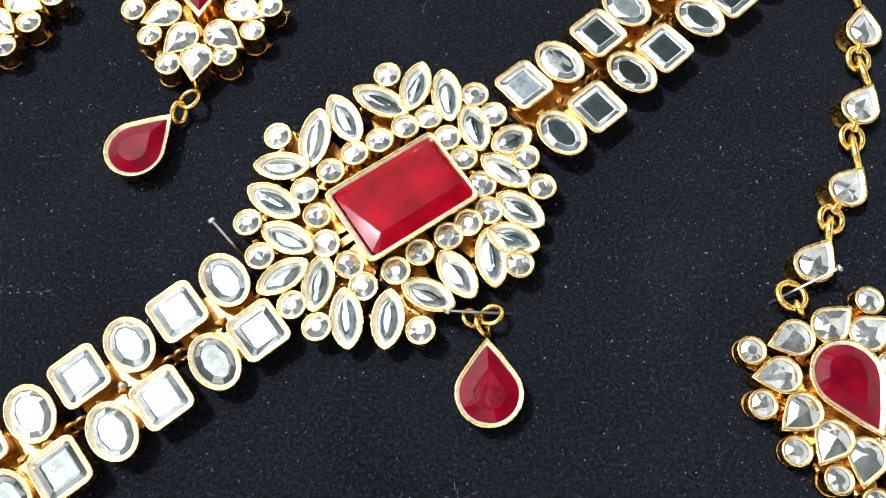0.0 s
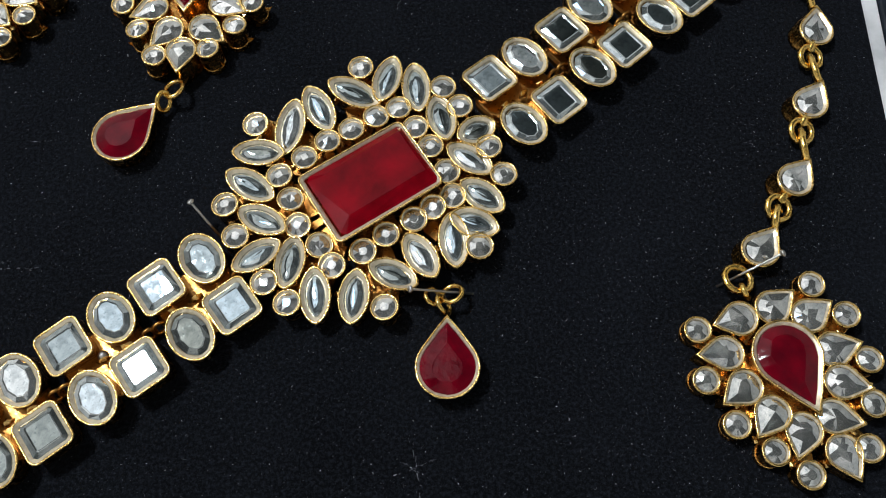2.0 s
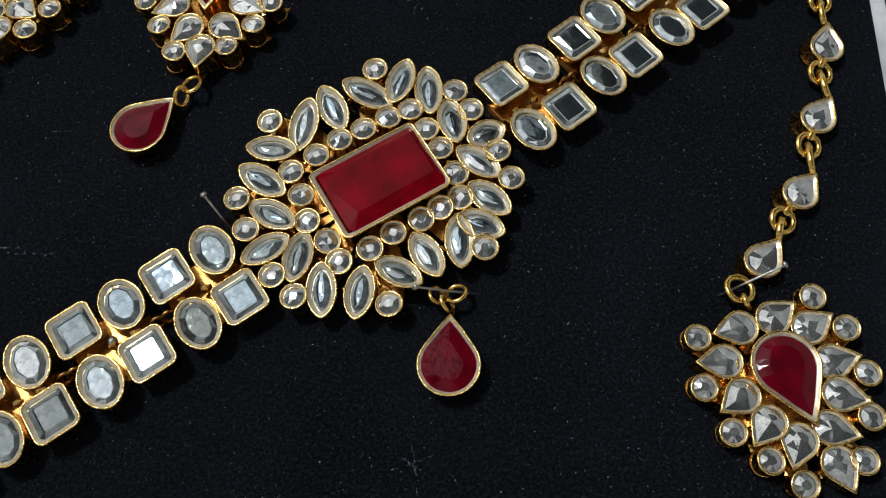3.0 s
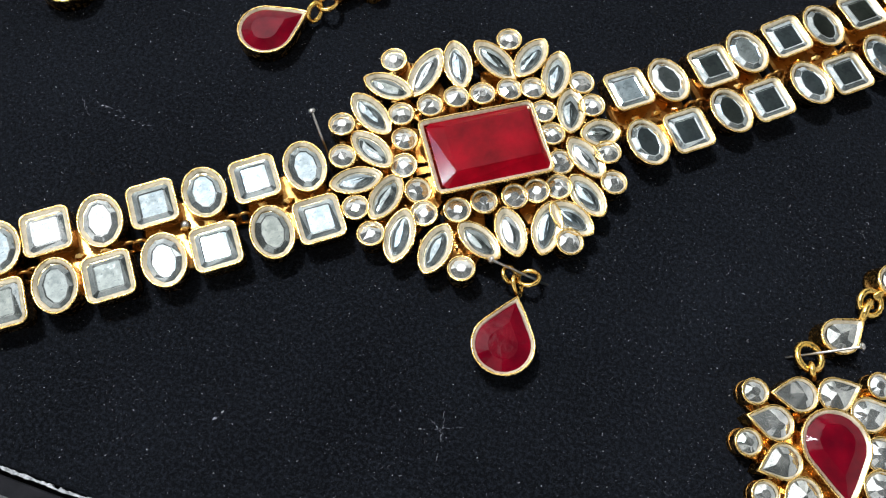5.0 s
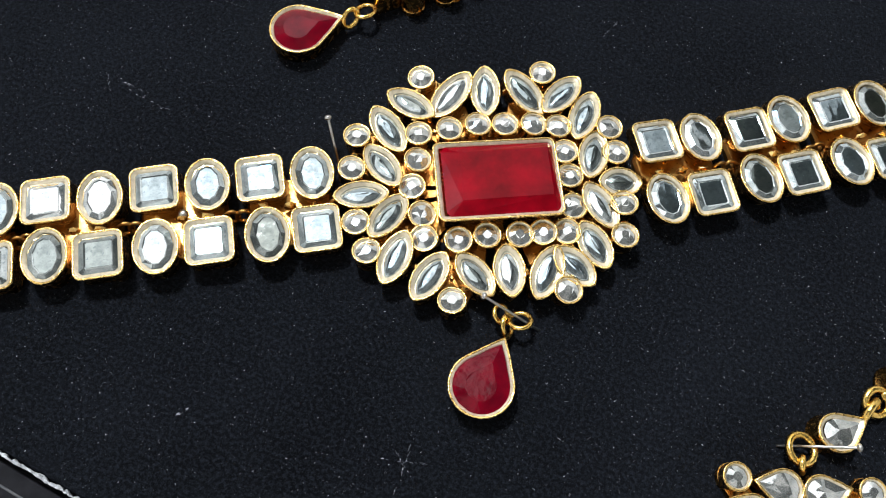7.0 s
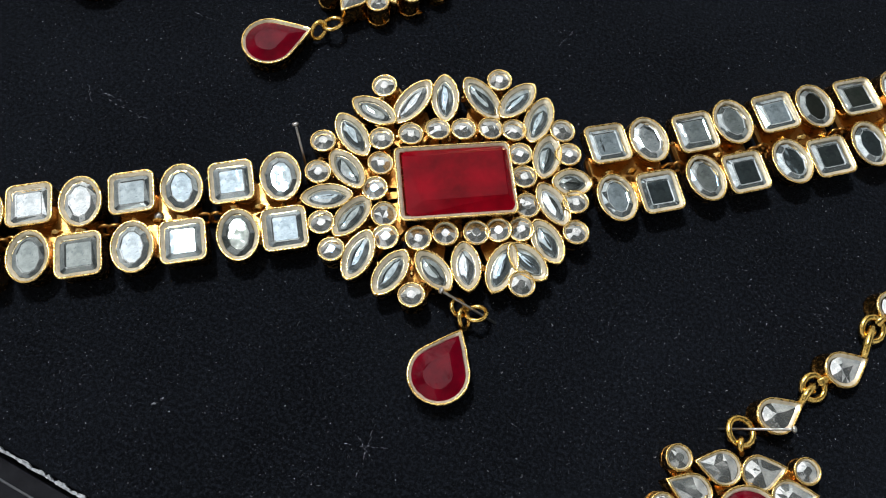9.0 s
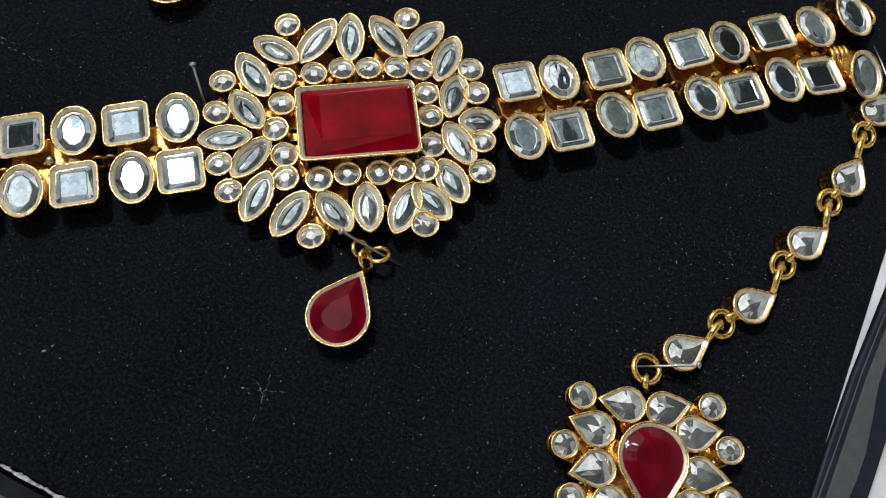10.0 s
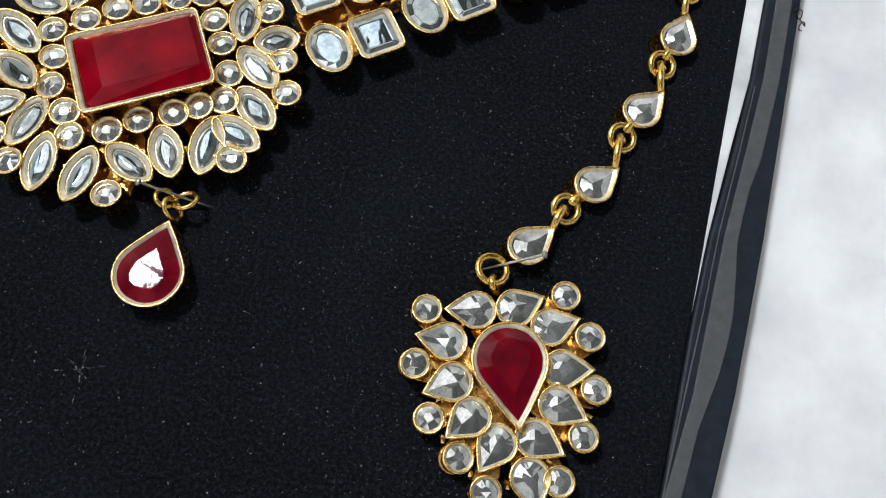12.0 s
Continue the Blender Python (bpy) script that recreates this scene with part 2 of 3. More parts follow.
def cut_stone_mesh(name, outline, top, material, table=0.55, crown=0.35, wide=0.62, rose=False, table_y=None, sides=8):
    """A cut stone: girdle, a ring of three-cornered crown facets, and a table or, for a rose cut, a low peak."""
    bm = bmesh.new()
    rim = inset(outline, wide - 0.06)
    n = len(rim)
    girdle = [rim[int(i * n / (2 * sides)) % n] for i in range(2 * sides)]
    ty = table if table_y is None else table_y
    c = sum(girdle, Vector((0, 0))) / len(girdle)
    upper = []
    for i in range(sides):
        p = (girdle[2 * i] + girdle[2 * i - 1] * 0.0) - c
        upper.append(Vector((p.x * table, p.y * ty)) + c)
    z0, z1 = (top - 0.35) * MM, (top - 0.35 + crown) * MM
    low = [bm.verts.new((p.x * MM, p.y * MM, (top - 0.9) * MM)) for p in girdle]
    g = [bm.verts.new((p.x * MM, p.y * MM, z0)) for p in girdle]
    t = [bm.verts.new((p.x * MM, p.y * MM, z1 + random.uniform(-0.07, 0.07) * MM)) for p in upper]
    m = len(g)
    for i in range(m):
        bm.faces.new((low[i], low[(i + 1) % m], g[(i + 1) % m], g[i]))
    bm.faces.new(low[::-1])
    for i in range(sides):
        j = (i + 1) % sides
        bm.faces.new((g[2 * i], g[2 * i + 1], t[i]))
        bm.faces.new((t[i], g[2 * i + 1], t[j]))
        bm.faces.new((g[2 * i + 1], g[(2 * i + 2) % m], t[j]))
    if rose:
        peak = bm.verts.new(((c.x + random.uniform(-0.4, 0.4)) * MM, (c.y + random.uniform(-0.4, 0.4)) * MM, z1 + random.uniform(0.15, 0.4) * MM))
        for i in range(sides):
            bm.faces.new((t[i], t[(i + 1) % sides], peak))
    else:
        bm.faces.new(t)
    me = bpy.data.meshes.new(name)
    bm.normal_update()
    bm.to_mesh(me)
    bm.free()
    me.materials.append(material)
    return me


def step_stone_mesh(name, outline, top, material, steps, wide=0.62, chamfer=0.0, shift=(0, 0)):
    """A step-cut stone: its outline rises in bevels to a table. steps: (inset, height) from the girdle up; shift: how far the
    table lies off the middle."""
    bm = bmesh.new()
    across, deep = max(p.x for p in outline) - wide + 0.06, max(p.y for p in outline) - wide + 0.06

    def cut(d):
        return cut_corners(across - d, deep - d, max(0.12, chamfer - 0.35 * d))

    base = cut(0) if chamfer else inset(outline, wide - 0.06)
    loops = [at_height(base, top - 1.1)]
    skew, slope = ((random.uniform(-v, v), random.uniform(-v, v)) for v in (0.16, 0.03))
    for d, h in steps:
        move = (skew[0] + shift[0], skew[1] + shift[1]) if d else (0, 0)
        loops.append([(x, y, z + (x * slope[0] + y * slope[1] if d else 0)) for x, y, z in at_height(cut(d) if chamfer else inset(base, d), top + h, move)])
    loft(bm, loops)
    me = bpy.data.meshes.new(name)
    bm.normal_update()
    bm.to_mesh(me)
    bm.free()
    me.materials.append(material)
    if material is CLEAR:
        me.materials.append(BEVEL)
        for p in me.polygons:
            p.material_index = 1 if len(p.vertices) == 4 else 0
    return me


def roof_stone_mesh(name, outline, top, wide):
    """A long pointed stone: a pale bevel all round, then two long facets that meet in a narrow ridge."""
    bm = bmesh.new()
    rim = drawn_in(outline, wide - 0.06)
    n = len(rim)
    side, push = random.uniform(-0.14, 0.14), random.uniform(-0.3, 0.3)
    loops = [at_height(rim, top - 1.1), at_height(rim, top - 0.46), at_height([Vector((p.x * 0.8, p.y * 0.72)) for p in rim], top - 0.27)]
    loops.append([(p.x * 0.66 + push * 0.5, p.y * 0.42 + side, top - 0.12 + random.uniform(-0.03, 0.03)) for p in rim])
    loops.append([(p.x * 0.5 + push, p.y * 0.14 + side, top - 0.02 + random.uniform(-0.03, 0.03)) for p in rim])
    loft(bm, loops)
    me = bpy.data.meshes.new(name)
    bm.normal_update()
    bm.to_mesh(me)
    bm.free()
    me.materials.append(CLEAR)
    me.materials.append(BEVEL)
    for i, p in enumerate(me.polygons):
        p.material_index = 1 if i < 3 * n else 0
        p.use_smooth = i < 4 * n
    return me


def cut_corners(a, b, c):
    return [Vector(p) for p in ((a, -b + c), (a, b - c), (a - c, b), (-a + c, b), (-a, b - c), (-a, -b + c), (-a + c, -b), (a - c, -b))]


def mount(parent, kind, x, y, angle, scale=(1, 1), tip=(0, 0), lean=(0, 0), name="bezel", stone_name="stone"):
    """A setting of that kind with its stone, turned about its own upright and tipped by degrees. lean: how far its foot
    stands off to the side, for each millimetre of height."""
    q = radians(-angle)
    own = (lean[0] * math.cos(q) - lean[1] * math.sin(q), lean[0] * math.sin(q) + lean[1] * math.cos(q))
    outline = [Vector((p.x * scale[0], p.y * scale[1])) for p in kind["outline"]]
    b = new(name, bezel_mesh(name, outline, kind["top"], own, kind["wide"], pointed=kind["cut"] == "roof"))
    b.parent = parent
    b.matrix_basis = pose(x * MM, y * MM, 0, tip[0], tip[1], 0) @ pose(0, 0, 0, 0, 0, angle)
    if kind["cut"] in ("step", "bevel"):
        rim = outline[random.randrange(3)::len(outline) // 10] if kind["cut"] == "bevel" else outline
        me = step_stone_mesh(stone_name, rim, kind["top"], kind["material"], kind["steps"], kind["wide"], kind["chamfer"] if kind["cut"] == "step" else 0.0, kind["shift"])
    elif kind["cut"] == "roof":
        me = roof_stone_mesh(stone_name, outline, kind["top"], kind["wide"])
    else:
        turn = random.randrange(len(outline)) if kind["cut"] == "round" else 0
        me = cut_stone_mesh(stone_name, outline[turn:] + outline[:turn], kind["top"], kind["material"], kind["table"], kind["crown"] * random.uniform(0.8, 1.2), kind["wide"],
                            kind["cut"] == "rose", kind["table_y"], kind["sides"])
    s = new(stone_name, me)
    if stone_name == "red_stone":
        s["label"] = "deep red faceted glass stone"
    s.parent = b
    s.location = (kind["offset"] * MM, 0, 0)
    return b


def setting(outline, top, wide, cut, material, table=0.55, table_y=None, crown=0.5, sides=8, chamfer=0.7, steps=(), offset=0.0, shift=(0, 0)):
    return dict(outline=outline, top=top, wide=wide, cut=cut, material=material, table=table, table_y=table_y, crown=crown, sides=sides, chamfer=chamfer, steps=steps, offset=offset, shift=shift)


def tube(name, pts, radius, material, parent=None, label="", sides=8, closed=False, head=0.0):
    """A round wire through the points."""
    bm = bmesh.new()
    pts = [Vector(p) for p in pts]
    n = len(pts)
    rings = []
    for i, p in enumerate(pts):
        d = (pts[(i + 1) % n] - pts[i - 1]) if closed or 0 < i < n - 1 else (pts[1] - pts[0] if i == 0 else pts[-1] - pts[-2])
        d.normalize()
        u = d.cross(Vector((0.13, 0.21, 1))).normalized()
        v = d.cross(u)
        rings.append([bm.verts.new((p + (u * math.cos(2 * math.pi * k / sides) + v * math.sin(2 * math.pi * k / sides)) * radius) * MM) for k in range(sides)])
    pairs = list(zip(rings, rings[1:])) + ([(rings[-1], rings[0])] if closed else [])
    for r, s in pairs:
        for k in range(sides):
            bm.faces.new((r[k], r[(k + 1) % sides], s[(k + 1) % sides], s[k]))
    if not closed:
        bm.faces.new(rings[0][::-1])
        bm.faces.new(rings[-1])
    if head:
        bmesh.ops.create_uvsphere(bm, u_segments=10, v_segments=6, radius=head * MM, matrix=Matrix.Translation(pts[0] * MM))
    return finish(name, bm, material, parent, label, smooth=True)


def ring(name, centre, radius, normal, wire, parent, stretch=1.0, angle=0.0, material=None):
    """A jump ring round centre, lying across normal; stretch draws it out along angle."""
    q = Vector(normal).to_track_quat("Z", "Y")
    pts = []
    for i in range(18):
        a = 2 * math.pi * i / 18
        p = Vector((radius * stretch * math.cos(a), radius * math.sin(a), 0))
        p.rotate(Euler((0, 0, radians(angle))))
        p.rotate(q)
        pts.append(Vector(centre) + p)
    return tube(name, pts, wire, material or GOLD_WIRE, parent, closed=True)


def empty(name, x=0, y=0, z=0):
    ob = new(name)
    ob.location = (x * MM, y * MM, z * MM)
    return ob


def box_between(name, corners, z0, z1, material, parent=None, label="", bevel=0.3):
    """A flat prism over an outline (millimetres), with softened edges."""
    bm = bmesh.new()
    pts = [Vector(p) for p in corners]
    loft(bm, [at_height(pts, z0), at_height(pts, z1 - bevel), at_height(inset(pts, bevel * 0.3), z1 - bevel * 0.3), at_height(inset(pts, bevel), z1)])
    return finish(name, bm, material, parent, label)


# ---- the room that closes the place ----
def slab(name, x0, y0, z0, x1, y1, z1, material, label, category):
    bm = bmesh.new()
    bmesh.ops.create_cube(bm, size=1, matrix=Matrix.LocRotScale(((x0 + x1) / 2, (y0 + y1) / 2, (z0 + z1) / 2), None, (x1 - x0, y1 - y0, z1 - z0)))
    return tagged(finish(name, bm, material), label, category, kind="structure")


slab("floor", -2.5, -2.5, -0.82, 2.5, 2.5, -0.76, FLOOR_TILE, "grey tiled shop floor under the table", "floor")
slab("ceiling", -2.5, -2.5, 2.2, 2.5, 2.5, 2.3, CEILING_PAINT, "plain dark grey painted shop ceiling", "ceiling")
slab("wall_west", -2.6, -2.5, -0.76, -2.5, 2.5, 2.2, WALL_PAINT, "plain white painted wall", "wall")
slab("wall_east", 2.5, -2.5, -0.76, 2.6, 2.5, 2.2, WALL_PAINT, "plain white painted wall", "wall")
slab("wall_north", -2.6, 2.5, -0.76, 2.6, 2.6, 2.2, WALL_PAINT, "plain white painted wall", "wall")
slab("wall_south", -2.6, -2.6, -0.76, 2.6, -2.5, 2.2, WALL_PAINT, "plain white painted wall", "wall")

TABLE_Z = -8.0
table = empty("table", 100, 0, -760)
tagged(table, "table with a mottled white top under the jewellery box", "table")
tt = box_between("tabletop", [(-700, -450), (700, -450), (700, 450), (-700, 450)], -30, TABLE_Z, WHITE_TABLE, None, bevel=2)
tt.parent = table
tt.location = (-0.1, 0, 0.76)
for lx, ly in ((-640, -400), (640, -400), (640, 400), (-640, 400)):
    lg = box_between("leg", [(lx - 25, ly - 25), (lx + 25, ly - 25), (lx + 25, ly + 25), (lx - 25, ly + 25)], -760, -30, WHITE_TABLE, None, bevel=2)
    lg.parent = table
    lg.location = (-0.1, 0, 0.76)

# ---- the box: its near right corner, and the way its sides run ----
CORNER, SWING = Vector((92.3, -82.8)), radians(-6.4)
ALONG, UP = Vector((math.cos(SWING), math.sin(SWING))), Vector((-math.sin(SWING), math.cos(SWING)))


def on_box(u, v):
    """Box coordinates in millimetres: u out to the right of the pad's edge, v along that edge."""
    return CORNER + ALONG * u + UP * v


def quad(*uv):
    return [on_box(u, v) for u, v in uv]


pad = box_between("velvet_pad", quad((-300, 0), (0.7, 0), (0.7, 250), (-300, 250)), -6.5, 0, VELVET, bevel=0.8)
tagged(pad, "flat black velvet display pad flecked with pale lint", "display pad")

box = empty("jewellery_box", CORNER.x, CORNER.y, TABLE_Z)
tagged(box, "shallow dark box with a grey reflection built onto its rim", "box")


def box_part(name, uv, z0, z1, material, label="", bevel=0.3):
    ob = box_between(name, quad(*uv), z0, z1, material, box, label, bevel)
    ob.matrix_parent_inverse = Matrix.Translation((-CORNER.x * MM, -CORNER.y * MM, -TABLE_Z * MM))
    return ob


box_part("base", [(-304, -10), (7.6, -10), (8.3, 37), (9.6, 82), (9.8, 262), (-304, 262)], TABLE_Z, -6.6, BLACK_SIDE)
box_part("wall", [(0.8, -9), (7.8, -9), (8.6, 37), (9.8, 54), (10.6, 82), (10.9, 130), (11.2, 262), (7.0, 262), (4.2, 132), (4.0, 114), (2.9, 97), (1.4, 80), (0.85, 64), (0.8, 50)], -6.5, 0.0, NAVY, "dark glossy outer wall of the box", bevel=0.5)
box_part("wall", [(-304, -9.0), (0.7, -9.0), (0.7, -1.4), (-304, -1.4)], -6.5, -0.4, BLACK_SIDE, "dark outer wall of the box")
box_part("wall", [(-304, -1.3), (-300.5, -1.3), (-300.5, 262), (-304, 262)], -6.5, 0.2, NAVY)
box_part("wall", [(-300, 251), (0.6, 251), (0.6, 262), (-300, 262)], -6.5, 0.2, NAVY)
# The rim's grey reflection, built as a raised strip of its own colour.
box_part("rim_reflection", [(3.3, 28), (3.8, 35.4), (4.7, 46.6), (6.5, 56), (7.1, 62), (7.3, 67), (6.7, 74), (6.1, 80), (6.3, 85), (6.8, 91), (7.9, 97), (9.0, 114), (9.1, 133), (9.3, 250),
                          (7.0, 250), (6.0, 132), (6.0, 114), (4.9, 97), (3.7, 81), (3.3, 67), (2.9, 52), (1.2, 35), (0.9, 28)], -0.2, 0.35, GREY_STRIP, "grey reflection on the glossy rim, built as a strip", bevel=0.15)
box_part("rim_line", [(1.1, 32), (1.9, 52), (2.5, 66), (2.9, 81), (4.0, 97), (4.9, 112), (4.65, 112), (3.75, 97), (2.65, 81), (2.25, 66), (1.6, 52), (0.85, 32)], -0.2, 0.12, GREY_STRIP, bevel=0.08)
box_part("paper_edge", [(0.75, 66), (1.3, 80), (2.5, 97), (3.9, 114), (4.1, 132), (6.5, 250), (0.75, 250)], -5, -0.7, WHITE_PAPER, "white paper showing in the gap")
box_part("wall_edge", [(-300, -4.6), (-40, -4.6), (-40, -4.2), (-300, -4.2)], -0.5, -0.2, GREY_STRIP, bevel=0.1)
RAGGED = [-300 + 0.4 * i for i in range(650)]
box_part("torn_edge", [(u, -0.6 - random.uniform(0, 0.3) * random.random() - 0.08 * math.sin(u * 0.9)) for u in RAGGED]
         + [(u + random.uniform(-0.12, 0.12), -0.12 + random.uniform(-0.38, 0.3) * random.random() + 0.08 * math.sin(u * 1.7)) for u in RAGGED[::-1]], -0.9, 0.02, TORN_PAPER, "torn pale paper edge", bevel=0.02)

# ---- meshes of the settings, shared by all alike pieces ----
TOP = 5.2
LEAN = (-0.05, 0.2)
SQUARE = setting(round_rect(4.35, 4.45, 1.65), TOP, 1.15, "step", CLEAR, chamfer=0.6, steps=[(0, -0.45), (0.82, -0.1), (1.05, -0.19), (1.1, -0.18)])
OVAL = setting(ellipse(4.05, 5.3, 30), TOP, 1.05, "bevel", CLEAR, steps=[(0, -0.45), (0.82, -0.08), (1.0, -0.15), (1.05, -0.14)])
ROUND = setting(ellipse(2.65, 2.65, 20), TOP, 0.8, "round", CRYSTAL, table=0.45, crown=0.45, sides=8)
POINT = setting(marquise(5.2, 3.0), TOP, 1.15, "roof", CLEAR)
OBLONG = setting(round_rect(11.3, 7.9, 1.4), TOP + 2.6, 1.1, "step", RED, chamfer=0.8, steps=[(0, -0.35), (2.1, 0.58), (2.2, 0.61)], offset=0.5, shift=(0.7, 0.5))


def tipped(d):
    return (random.uniform(-d, d), random.uniform(-d, d))


# ---- the choker necklace ----
choker = empty("choker_necklace", 0, 8, 0)
tagged(choker, "gold choker with clear stones and a red oblong centre", "necklace")
BACK = Matrix.Translation((0, -8 * MM, 0))


def belongs(ob):
    ob.matrix_parent_inverse = BACK
    return ob


# medallion: a red oblong stone, a ring of round stones, then pointed and round stones outside
RUBY = (2.6, 7.3, 27.0)
belongs(mount(choker, OBLONG, *RUBY, lean=LEAN, stone_name="red_stone"))
INNER = [(-9.7, 14.6), (-5.1, 17.6), (-0.2, 19.7), (4.3, 22.0), (9.0, 23.3), (12.2, 18.9), (14.5, 14.3), (16.6, 9.3), (17.6, 4.2), (13.9, 2.3),
         (9.6, 0.1), (4.5, -2.7), (0.4, -5.1), (-5.2, -7.1), (-8.0, -3.1), (-10.9, 1.2), (-12.9, 6.1), (-14.2, 11.5)]
OUTER = [(2.6, 33.7), (17.8, 27.3), (21.0, 22.7), (25.8, 13.0), (27.4, 6.9), (20.9, -6.6), (3.7, -16.8), (-13.4, -14.0), (-17.4, -9.5),
         (-23.0, -0.1), (-24.3, 6.4), (-18.1, 23.5)]
POINTED = [(-11.6, 22.3, 74.4, 11.3), (-6.0, 25.6, 112.4, 10.5), (0.2, 28.5, 150.4, 10.8), (7.8, 30.4, 69.5, 10.1), (13.3, 27.8, 91.2, 10.8),
           (16.9, 20.4, 97.3, 10.1), (23.0, 17.5, 20.9, 7.9), (21.1, 10.9, -39.9, 9.9), (23.0, 3.5, -43.4, 9.6), (20.7, -1.7, -24.2, 9.2),
           (16.3, -4.8, -90.5, 10.4), (10.4, -7.5, -63.5, 9.9), (4.8, -10.8, -30.7, 9.4), (-1.4, -13.8, -100.6, 10.1), (-8.3, -12.4, -91.4, 10.2),
           (-12.7, -6.4, -102.7, 10.4), (-18.9, -4.6, -150.5, 9.7), (-17.6, 2.4, 146.2, 10.3), (-20.1, 10.6, 144.7, 10.2), (-18.1, 16.7, 170.8, 9.8)]
for x, y in INNER + OUTER:
    belongs(mount(choker, ROUND, x, y, random.uniform(0, 360), tip=tipped(6), lean=LEAN))
for x, y, a, length in POINTED:
    belongs(mount(choker, POINT, x, y, a, scale=(length / 10 * 1.03, 1.0), tip=tipped(7), lean=LEAN))


def back_plate(name, spots, low, high, parent, reach=2.7, shift=(0, 0), material=None, n=150):
    """A thin plate under a cluster; its edge is scalloped round the outermost settings."""
    c = Vector((sum(s[0] for s in spots), sum(s[1] for s in spots))) / len(spots)
    pts = []
    for i in range(n):
        q = 2 * math.pi * i / n
        d = Vector((math.cos(q), math.sin(q)))
        far = 2.0
        for s in spots:
            v = Vector(s) - c
            along, off = v.dot(d), abs(v.cross(d))
            if along > 0 and off < reach:
                far = max(far, along + math.sqrt(reach ** 2 - off ** 2))
        pts.append(c + d * far + Vector(shift))
    bm = bmesh.new()
    loft(bm, [at_height(pts, low), at_height(pts, high - 0.1), at_height(inset(pts, 0.12), high)])
    return finish(name, bm, material or GOLD_SHADED, parent)


belongs(back_plate("back_plate", [(x, y) for x, y, *_ in POINTED] + OUTER, 0.1, 1.4, choker, 2.3, (-0.2, 0.9), GAP_SHADED_GOLD))


def claw_mesh():
    bm = bmesh.new()
    bmesh.ops.create_icosphere(bm, subdivisions=1, radius=0.55 * MM, matrix=Matrix.Diagonal((1.5, 0.8, 1.6, 1)))
    for v in bm.verts:
        v.co += Vector((random.uniform(-0.15, 0.15), random.uniform(-0.15, 0.15), random.uniform(-0.15, 0.15))) * MM
    me = bpy.data.meshes.new("claw")
    bm.to_mesh(me)
    bm.free()
    me.materials.append(GOLD_RIM)
    return me


def prong_mesh():
    """A short bent spike of gold that folds out from under a setting."""
    bm = bmesh.new()
    rows = []
    for x, z, w in ((-0.6, 0.0, 0.75), (0.5, 0.25, 0.6), (1.2, 0.7, 0.3), (1.6, 1.3, 0.06)):
        rows.append([bm.verts.new((x * MM, y * MM, (z + h) * MM)) for y, h in ((-w, 0), (0, 0.3 * w), (w, 0), (0, -0.35 * w))])
    for r, t in zip(rows, rows[1:]):
        for k in range(4):
            bm.faces.new((r[k], r[(k + 1) % 4], t[(k + 1) % 4], t[k]))
    bm.faces.new(rows[0][::-1])
    bm.faces.new(rows[-1])
    bmesh.ops.recalc_face_normals(bm, faces=bm.faces)
    me = bpy.data.meshes.new("prong")
    bm.to_mesh(me)
    bm.free()
    me.materials.append(GOLD_RIM)
    return me


CLAW, PRONG = claw_mesh(), prong_mesh()


def prong(parent, x, y, z, angle, size=1.0):
    p = new("prong", PRONG)
    p.parent = parent
    p.matrix_basis = pose(x * MM, y * MM, z * MM, random.uniform(-20, 20), random.uniform(-25, 10), angle) @ Matrix.Scale(size, 4)
    return p


def claw(parent, x, y, z, angle):
    c = new("claw", CLAW)
    c.parent = parent
    c.matrix_basis = pose(x * MM, y * MM, z * MM, random.uniform(-25, 25), random.uniform(-25, 25), angle)
    return c


# solder beads where neighbouring settings meet
SPOTS = [Vector((x, y)) for x, y, *_ in POINTED] + [Vector(p) for p in OUTER + INNER]
for n, p in enumerate(SPOTS):
    for q in SPOTS[n + 1:]:
        if 4.6 < (p - q).length < 7.6:
            m = (p + q) / 2
            belongs(claw(choker, m.x, m.y + 0.3, 3.4 + random.uniform(-0.5, 0.8), random.uniform(0, 180)))

# chain: links of two squares and two ovals, hinged end to end
SQUARES = [(27.1, 27.7, 34), (39.6, 22.1, 34), (42.8, 37.6, 35), (54.6, 33.0, 35), (57.3, 48.8, 36), (69.9, 43.3, 35), (72.4, 59.2, 35), (83.6, 53.0, 33),
           (-36.7, -8.3, 31), (-23.5, -12.9, 31), (-52.6, -17.6, 31), (-39.3, -22.5, 31), (-68.4, -27.1, 31), (-55.2, -32.0, 31), (-70.7, -41.3, 30), (-84.0, -36.5, 30)]
OVALS = [(34.5, 31.9, 36), (32.3, 17.2, 34), (49.6, 43.0, 37), (47.4, 28.3, 36), (64.4, 53.4, 37), (62.9, 38.9, 36), (80.4, 64.2, 36), (76.7, 49.4, 36),
         (-28.9, -3.7, 31), (-31.0, -17.4, 31), (-44.9, -13.5, 31), (-47.2, -27.0, 31), (-60.4, -22.8, 31), (-63.1, -35.7, 31), (-75.5, -32.0, 30), (-78.5, -45.3, 30)]
LEAN_RIGHT, LEAN_LEFT = (-0.06, 0.42), (-0.1, 0.15)
for n, (x, y, a) in enumerate(SQUARES):
    belongs(mount(choker, SQUARE, x + 0.05, y + (0.3 if n % 2 == 0 else 0.0), a, tip=tipped(3), lean=LEAN_RIGHT if x > 0 else LEAN_LEFT))
for n, (x, y, a) in enumerate(OVALS):
    belongs(mount(choker, OVAL, x + 0.05, y + (0.3 if n % 2 == 0 else 0.0), a, tip=tipped(3), lean=LEAN_RIGHT if x > 0 else LEAN_LEFT))
